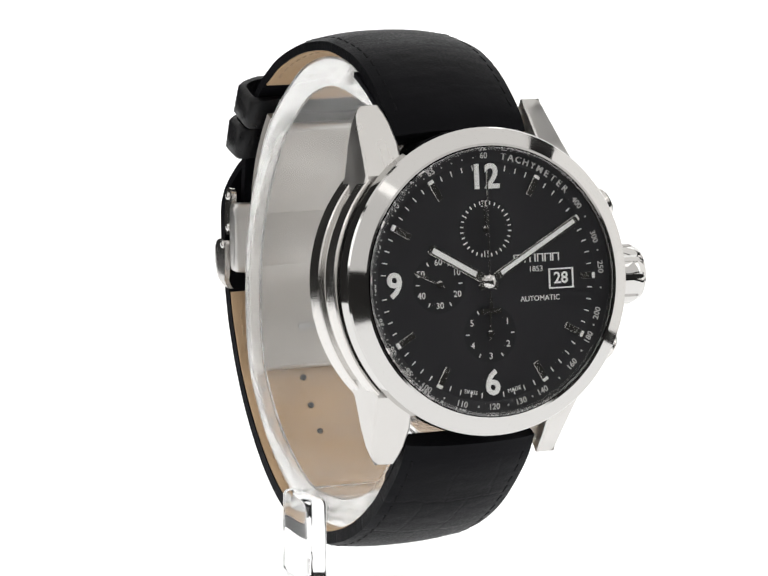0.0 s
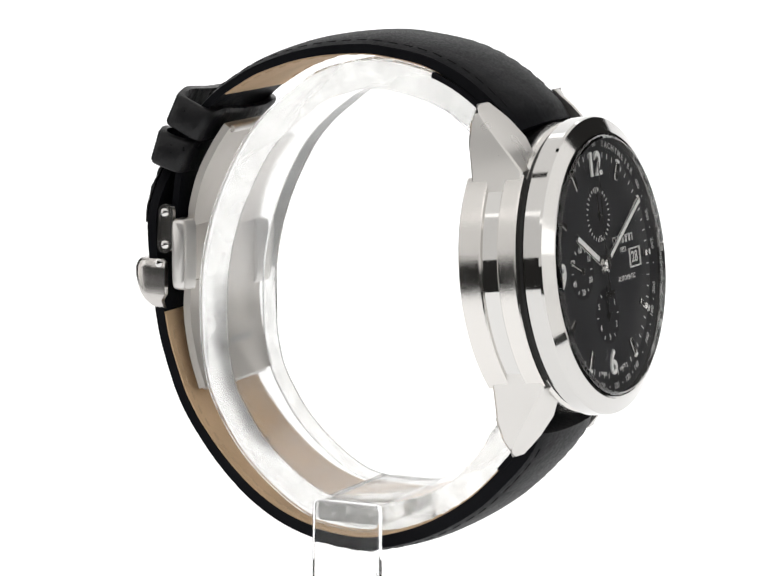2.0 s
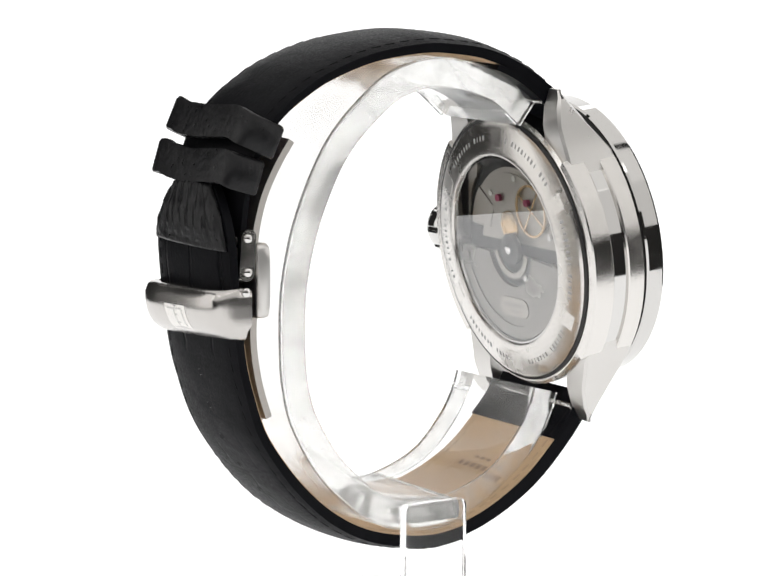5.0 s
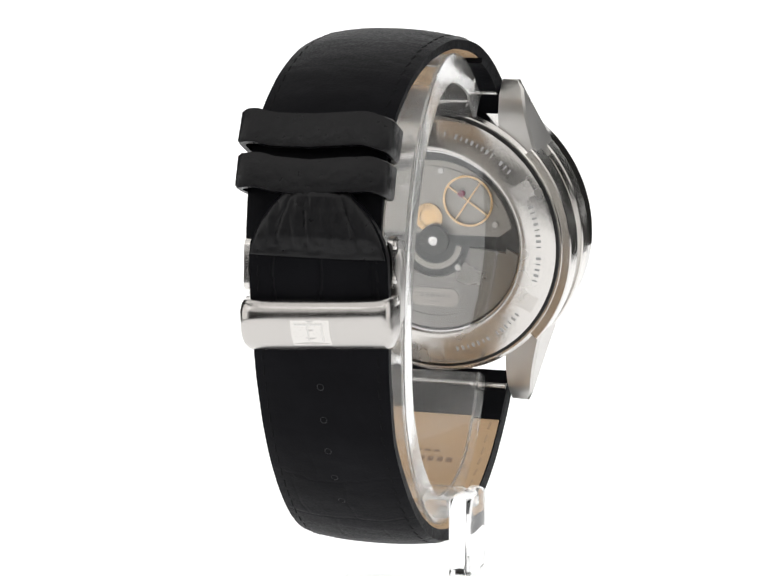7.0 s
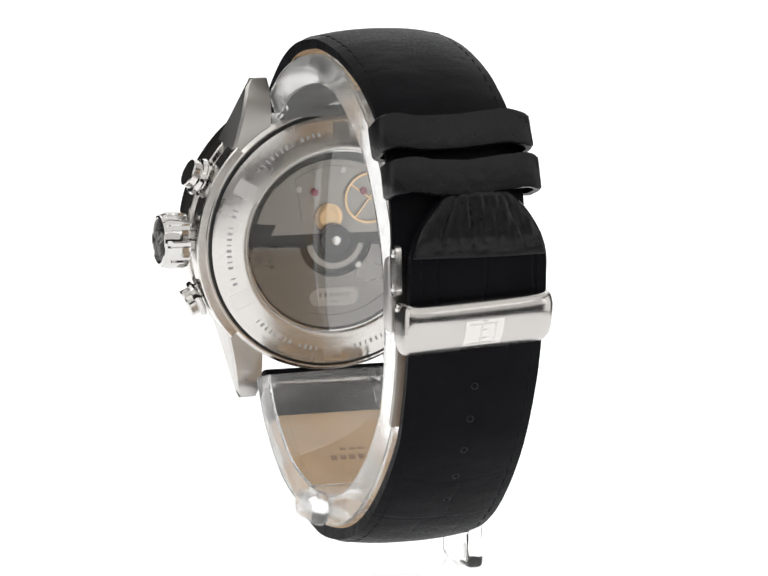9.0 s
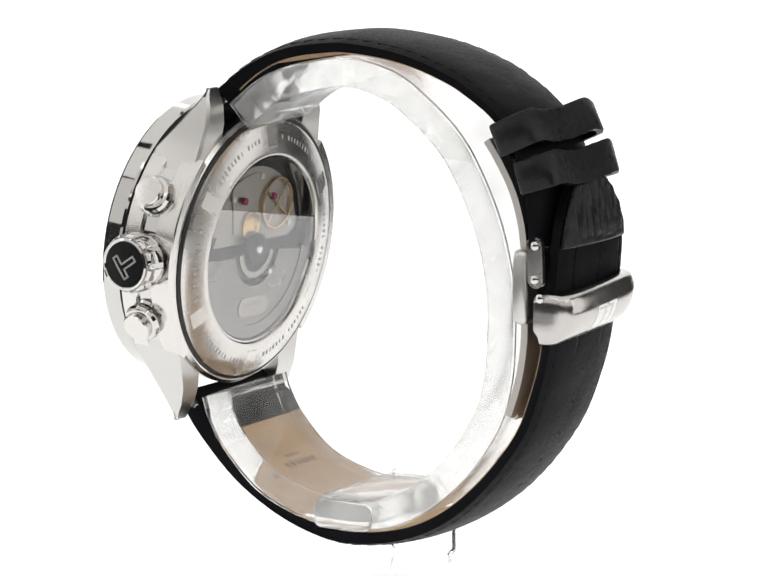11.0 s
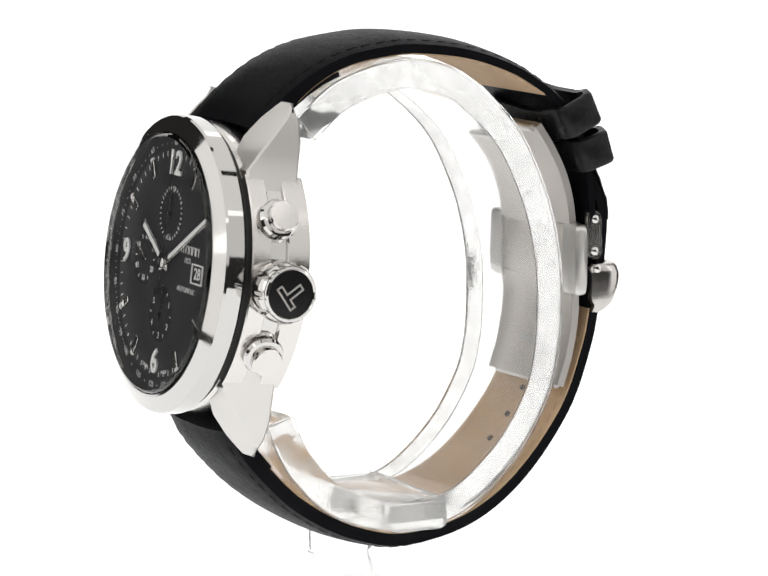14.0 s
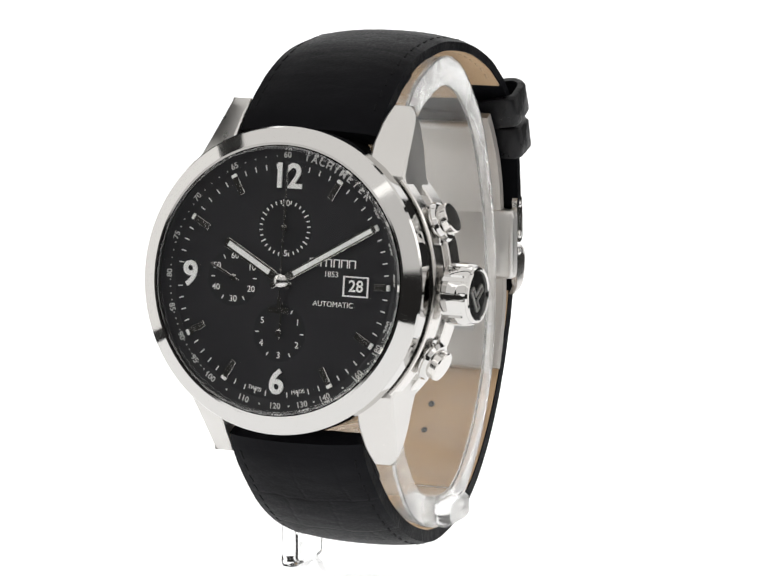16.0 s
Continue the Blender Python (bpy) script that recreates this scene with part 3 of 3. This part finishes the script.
def strap_tip(parent, half, drift):
    """The padded, embossed end of the lower strap: pads parted by grooves, with fine folds along them."""
    pts, s = spline(LOWER, 400)
    t, n = frames2d(pts)
    first = int(np.argmin(np.abs(pts[250:, 1] - (9.3 + LIFT)))) + 250
    last = int(np.argmin(np.abs(pts[250:, 1] - (18.6 + LIFT)))) + 250
    rows, across = 28, 44
    bm = bmesh.new()
    grid = []
    for i in range(rows + 1):
        k = int(round(first + (last - first) * i / rows))
        f = s[k] / s[-1]
        z = pts[k][1] - LIFT
        row = []
        for j in range(across + 1):
            u = -0.97 + 1.94 * j / across
            x = u * half(f)
            edge = min(1.0, (1 - abs(u)) / 0.10, i / 9, (rows - i) / 2)
            level = 10.2 + 0.25 * math.sin(0.5 * x)
            groove = min(1.0, abs(z - level) / 0.5)
            if z > level:
                groove = min(groove, abs(abs(x) - (6.9 - 0.42 * (z - 10.2))) / 0.45, abs(x - 0.4 - 0.08 * z) / 0.35)
                fold = 0.09 * math.sin(3.1 * x + 0.9 * math.sin(0.8 * z)) + 0.06 * math.sin(5.3 * x - 1.1 * z)
            else:
                fold = 0.0
            h = 0.04 + edge * (0.05 + 0.42 * math.sqrt(min(1.0, max(0.0, groove))) + fold)
            d = 0.1 - 0.9 * (1 - abs(u) ** 2.4) - h
            q = pts[k] - n[k] * d
            row.append(bm.verts.new((drift(f) + x, q[0], q[1])))
        grid.append(row)
    for a, b in zip(grid, grid[1:]):
        for j in range(across):
            bm.faces.new((a[j], a[j + 1], b[j + 1], b[j]))
    ob = part("strap_tip", bm, SMOOTH_LEATHER, parent, "embossed crocodile-grain strap end", 60)
    sol = ob.modifiers.new("thick", "SOLIDIFY")
    sol.thickness, sol.offset = 0.0003, 0


def straps():
    uh = lambda f: 10.7 - 0.55 * min(1, f * 2.5)
    ud = lambda f: -0.6 + 1.25 * min(1, f * 2.0)
    ld = lambda f: float(np.interp(f, (0, 0.25, 0.5, 0.7, 0.85, 1), (-0.7, -0.7, -0.9, -1.15, -1.25, -1.0)))
    taper = lambda f: 2.9 - 5.5 * f if f < 0.2 else max(1.2, 1.8 - 0.9 * (f - 0.2))
    top = part("upper_strap", band(UPPER, 110, uh, lambda f: 0.1, lambda f: taper(f), 1.25, 0.15, across=14, drift=ud), LEATHER, watch, "black crocodile-grain leather strap half")
    g = lambda f: 0.10 + 0.62 * f
    part("lining", band(stretch(UPPER, 0.10, 0.72), 100, lambda f: uh(g(f)) - 0.35, lambda f: taper(g(f)) - 0.3, lambda f: taper(g(f)) + 0.2, 0, 0, drift=lambda f: ud(g(f))), LINING, top, "tan leather lining")
    stitches(UPPER, uh, 1.5, 1.7, 2.5, lambda f: -0.17, 1.0, ud, "stitching", top, 0.06, 0.74)
    lh = lambda f: float(np.interp(f, (0, 0.35, 0.65, 0.85), (10.4, 10.3, 9.8, 10.4))) * (1.0 if f < 0.885 else max(0.10, 1 - 0.9 * ((f - 0.885) / 0.115) ** 2.0))
    thick = lambda f: 2.5 - 0.9 * min(1, f * 1.6)
    low = part("lower_strap", band(LOWER, 150, lh, lambda f: 0.1, lambda f: thick(f), 0.9, 0.15, -1.0, across=14, drift=ld), LEATHER, watch, "black crocodile-grain leather strap half with buckle holes")
    h = lambda f: 0.05 + 0.73 * f
    part("lining", band(stretch(LOWER, 0.05, 0.78), 120, lambda f: lh(h(f)) - 0.25, lambda f: thick(h(f)) - 0.3, lambda f: thick(h(f)) + 0.2, 0, 0, -1.0, drift=lambda f: ld(h(f))), LINING, low, "tan leather lining")
    stitches(LOWER, lambda f: lh(f), 1.5, 1.7, 2.5, lambda f: -0.06, -1.0, ld, "stitching", low, 0.03, 0.97)
    stitches(LOWER, lambda f: lh(f), 1.6, 1.5, 2.5, lambda f: thick(f) + 0.14, -1.0, ld, "lining_stitching", low, 0.09, 0.76, TAN_THREAD, "tan stitching along the lining")
    stitches(UPPER, uh, 1.6, 1.5, 2.5, lambda f: taper(f) + 0.14, 1.0, ud, "lining_stitching", top, 0.24, 0.66, TAN_THREAD, "tan stitching along the lining")
    strap_tip(low, lh, ld)
    pts, s = spline(LOWER, 400)
    t, n = frames2d(pts)
    # buckle holes up the middle
    for z in (-9.2, -14.2, -19.0, -23.4, -27.3):
        i = int(np.argmin(np.abs(pts[180:, 1] - (z + LIFT)))) + 180
        a = math.atan2(n[i][1], n[i][0])
        m = Matrix.Translation((ld(s[i] / s[-1]), pts[i][0], pts[i][1])) @ Matrix.Rotation(a, 4, "X") @ Matrix.Rotation(radians(-90), 4, "X")
        part("buckle_hole", moved(disc([(0, -2.1), (0.5, -2.1), (0.62, 0.75), (0.45, 0.85), (0.2, 0.4), (0, 0.3)], 16), m), SUBDIAL, low, "punched buckle hole")
    # dark end piece and blind imprint on the lower lining
    def end_patch(path, until, half, deep, inward, drift, parent):
        q, d = spline(path, 400)
        strip = [tuple(q[k]) for k in range(0, int(until * 400), 4)]
        part("lining_patch", band(strip, 16, lambda f: half + 0.03, lambda f: deep - 0.5, lambda f: deep + 0.36, 0, 0, inward, drift=lambda f: drift(0.02)), LEATHER, parent, "black end patch on the lining")
    end_patch(LOWER, 0.09, 10.35, thick(0.03), -1.0, ld, low)
    end_patch(UPPER, 0.22, 10.35, 2.45, 1.0, ud, top)
    i = int(0.16 * 400)
    q = pts[i] - n[i] * (thick(0.16) + 0.22)
    a = math.atan2(t[i][1], t[i][0])
    bars = joined([block(-5 + 1.5 * k, 0.9, 0, 1.0, 1.2, 0.06) for k in range(6)] + [block(-2.5 + 1.5 * k, -1.6, 0, 1.0, 1.4, 0.06) for k in range(3)])
    part("imprint", moved(bars, Matrix.Translation((0, q[0], q[1])) @ Matrix.Rotation(a, 4, "X")), IMPRINT, low, "pressed mark on the lining", 0)


def strap_loop(x0, cy, cz, axis, depth, length, half, label):
    """A leather keeper: a rounded sleeve round both strap halves."""
    outer, inner = [], []
    for k in range(48):
        a = 2 * math.pi * k / 48
        c, s = math.cos(a), math.sin(a)
        e = 0.36
        outer.append((half * math.copysign(abs(c) ** e, c), depth / 2 * math.copysign(abs(s) ** e, s)))
        inner.append(((half - 1.0) * math.copysign(abs(c) ** e, c), (depth / 2 - 1.0) * math.copysign(abs(s) ** e, s)))
    ax = np.array(axis) / np.linalg.norm(axis)
    dp = np.array([-ax[1], ax[0]])
    rings = []
    for loop, h in ((outer, -0.5), (outer, -0.42), (outer, 0.42), (outer, 0.5), (inner, 0.5), (inner, -0.5)):
        k = 0.97 if loop is outer and abs(h) == 0.5 else 1.0
        ring = []
        for x, d in loop:
            lift = 0.35 * math.sin(x * 0.35 + cz) + 0.12 * math.sin(x * 1.1 + 2 * cz)
            q = np.array([cy, cz + LIFT]) + ax * (h * length + lift) + dp * d * k
            ring.append((x0 + x * k, q[0], q[1]))
        rings.append(ring)
    return part("strap_loop", loft(rings, closed=True), SMOOTH_LEATHER, watch, label, 50)


straps()
strap_loop(0.7, 27.9, 25.6, (0.42, -0.91), 7.6, 5.0, 11.6, "black leather keeper")
strap_loop(0.3, 31.0, 20.0, (0.30, -0.95), 6.8, 5.0, 11.4, "black leather keeper with the strap end under it")


# ---------------------------------------------------------------- folding clasp
def skewed(bm, drop=0.0, shift=1.0):
    """The clasp sits a little askew on the wrist side."""
    for v in bm.verts:
        v.co.z += drop - 0.055 * v.co.x
        v.co.x -= shift
    return bm


def clasp():
    levels = ((4.3, 35.6), (4.2, 36.1), (3.8, 36.6), (2.8, 37.0), (1.5, 37.0), (0.2, 36.7), (-1.0, 36.2), (-2.0, 35.4), (-2.9, 34.3), (-3.3, 33.3))
    rows = []
    for z, y in levels:
        out, inn = [], []
        low = 30.8 if -2.0 < z < 3.9 else 31.5
        wide = 11.35 - 0.9 * max(0.0, (-1.0 - z) / 2.3) ** 2 - 0.5 * max(0.0, (z - 3.2) / 1.1) ** 2
        for k in range(49):
            f = -1 + 2 * k / 48
            ang = f * 1.5708
            x = wide * math.copysign(abs(math.sin(ang)) ** 0.3, ang) if f else 0.0
            yy = low + (y - low) * abs(math.cos(ang)) ** 0.3 + 0.35 * (1 - (x / wide) ** 2)
            out.append((x, yy, z + LIFT))
            inn.append((x * 0.93, low + (yy - low) * 0.86 if k not in (0, 48) else low, z + LIFT))
        rows.append(out + inn[::-1])
    cover = part("clasp_cover", skewed(loft(rows), -0.9), CLASP, watch, "satin steel folding clasp cover", 60)
    for sx in (-1, 1):
        pin = disc([(0, 0), (0.65, 0), (0.65, 0.2), (0.45, 0.32), (0, 0.34)], 24)
        part("pin", skewed(moved(pin, Matrix.Translation((sx * 11.2, 31.9, 3.2 + LIFT)) @ Matrix.Rotation(radians(90 * sx), 4, "Y")), -0.4), POLISHED, cover)
    def face(x0, x1, z0, z1, proud):
        rings = []
        for k in range(7):
            z = z0 + (z1 - z0) * k / 6
            y = float(np.interp(-z, [-a for a, b in levels], [b for a, b in levels])) + 0.33
            rings.append([(x0, y - 0.2, z + LIFT), (x1, y - 0.2, z + LIFT), (x1, y + proud, z + LIFT), (x0, y + proud, z + LIFT)])
        return loft(rings)
    part("emblem", skewed(face(-2.9, 2.9, 1.6, -2.2, 0.03), -0.9), BRUSHED, cover, "pale engraved square emblem")
    part("emblem_stroke", skewed(joined([face(-1.6, 2.3, 1.1, 0.85, 0.07), face(-1.9, -1.6, 1.1, -1.6, 0.07), face(0.2, 0.5, 0.85, -1.6, 0.07)]), -0.9), SATIN, cover)
    for sx in (-1, 1):
        out = []
        for k in range(32):
            a = 2 * math.pi * k / 32
            out.append((1.25 * math.cos(a), 1.25 * math.sin(a) + (2.5 if math.sin(a) > 0 else -2.5)))
        plate = loft([[(sx * 10.3, 31.2 - z * 0.05 + y, 8.0 + z + LIFT) for y, z in out], [(sx * 11.15, 31.2 - z * 0.05 + y, 8.0 + z + LIFT) for y, z in out]])
        link_ob = part("side_link", skewed(plate, 0.0, 0.5), BRUSHED, watch, "steel hinge plate of the clasp")
        for z in (10.45, 5.55):
            pin = disc([(0, 0), (0.62, 0), (0.62, 0.18), (0.45, 0.3), (0, 0.32)], 24)
            part("pin", skewed(moved(pin, Matrix.Translation((sx * 11.1, 31.2, z + LIFT)) @ Matrix.Rotation(radians(90 * sx), 4, "Y")), 0.0, 0.5), POLISHED, link_ob)
    for points, w, name in ((up([(22.3, 24.4), (24.6, 21.0), (26.7, 17.0), (28.0, 12.8), (28.6, 9.0)]), 8.8, "blade"), (up([(28.7, 0.5), (29.0, -3.0), (28.7, -7.0), (27.8, -11.5), (26.4, -15.8)]), 9.2, "blade")):
        part(name, band(points, 40, lambda f: w, lambda f: -0.5, lambda f: 0.7, 0.0, 0.1), BLADE, watch, "curved steel clasp blade")
    part("engraved_bar", block(1.5, 27.4, -9.6 + LIFT, 6.5, 0.12, 1.1), PALE_PRINT, watch, "stamped bar on the clasp blade")
    box = part("clasp_box", skewed(block(0, 29.0, 4.6 + LIFT, 16.0, 2.0, 9.2, 0.5, 2), 0.0, 0.6), BLADE, watch, "steel clasp housing")
    # rounded push flaps that stick out on both sides of the housing
    for sx in (-1, 1):
        rings = []
        for x, k in ((7.8, 1.0), (10.7, 0.99), (11.2, 0.95), (11.4, 0.86)):
            ring = []
            for j in range(28):
                a = 2 * math.pi * j / 28
                c, q = math.cos(a), math.sin(a)
                ring.append((sx * x, 28.8 + 1.2 * k * math.copysign(abs(c) ** 0.3, c), 4.2 + 5.5 * k * math.copysign(abs(q) ** 0.45, q) + LIFT))
            rings.append(ring)
        part("push_flap", skewed(loft(rings), 0.0, 0.6), SATIN, box, "satin steel release button", 50)
    for y, z in ((22.0, 23.8), (26.6, -15.8), (31.2, 10.4)):
        wide = 9.0 if y > 30 else 7.6
        bar = disc([(0, -wide), (0.5, -wide), (0.62, -wide + 0.15), (0.62, wide - 0.15), (0.5, wide), (0, wide)], 16)
        part("hinge_bar", moved(bar, Matrix.Translation((0, y, z + LIFT)) @ SIDE), SATIN, watch)


clasp()


# ---------------------------------------------------------------- stand
def display_stand():
    cuff = up([(-20.5, 27.6), (-14.9, 32.0), (-7.7, 34.5), (-0.5, 35.3), (6.7, 33.5), (12.0, 30.0), (17.0, 25.3), (20.5, 20.0), (24.0, 12.0), (26.0, 3.0), (26.2, -6.0),
               (25.6, -12.0), (23.9, -17.6), (19.4, -24.8), (13.2, -30.7), (7.0, -34.2), (-0.5, -35.3), (-8.1, -34.2), (-15.7, -30.9), (-21.6, -25.0), (-24.4, -20.2), (-25.4, -17.2)])
    c = part("cuff", moved(band(cuff, 130, lambda f: 9.6 * (1 if 0.02 < f < 0.98 else 0.9), lambda f: 0.0, lambda f: 4.3, 0, 0.3), Matrix.Translation((0.4, 0, 0)) @ Matrix.Rotation(radians(4), 4, "Z")), FROST, stand, "clear open acrylic cuff")
    c.visible_shadow = False
    for sx in (-1, 1):
        rim = band(cuff, 130, lambda f: 0.35, lambda f: -0.05, lambda f: 4.35, 0, 0.3)
        rim = part("cuff_rim", moved(rim, Matrix.Translation((0.4, 0, 0)) @ Matrix.Rotation(radians(4), 4, "Z") @ Matrix.Translation((sx * 9.55, 0, 0))), RIM, stand, "bright frosted cut edge of the cuff")
        rim.visible_shadow = False
    p = part("post", block(-12.9, 0.05, (-43 - 30.4) / 2 + LIFT, 2.8, 10.8, 12.8, 0.9, 3), ACRYLIC, stand, "tall clear acrylic post")
    p.visible_shadow = False
    p = part("end_block", block(11.7, 0.05, -32.9 + LIFT, 2.6, 9.6, 4.2, 1.2, 4), FROST, stand, "short clear acrylic end block")
    p.visible_shadow = False
    b = part("cross_bar", block(-0.55, 0.05, -32.0 + LIFT - 0.2, 21.7, 10.4, 3.2, 0.6, 2), FROST, stand)
    b.visible_shadow = False
    b = part("base", block(0, 0, -45 + LIFT, 29.6, 16, 4.0, 0.5, 2), ACRYLIC, stand, "clear acrylic foot")
    b.visible_shadow = False


display_stand()


# ---------------------------------------------------------------- turning
OFF = (-0.35 * MM, -0.40 * MM)


def motions():
    # the stand is a little off the turntable's centre, and the turntable lags by a degree half-way round
    turn = []
    for i in range(33):
        t = 0.5 * i
        angle = 26.18 + 19.464 * t - 1.0 * math.exp(-((t - 6.9) / 2.9) ** 2)
        c, q = math.cos(radians(angle)), math.sin(radians(angle))
        turn.append((t, pose(OFF[0] * c - OFF[1] * q, OFF[0] * q + OFF[1] * c, 0, 0, 0, angle)))
    walk(watch, turn)
    walk(stand, turn)


motions()
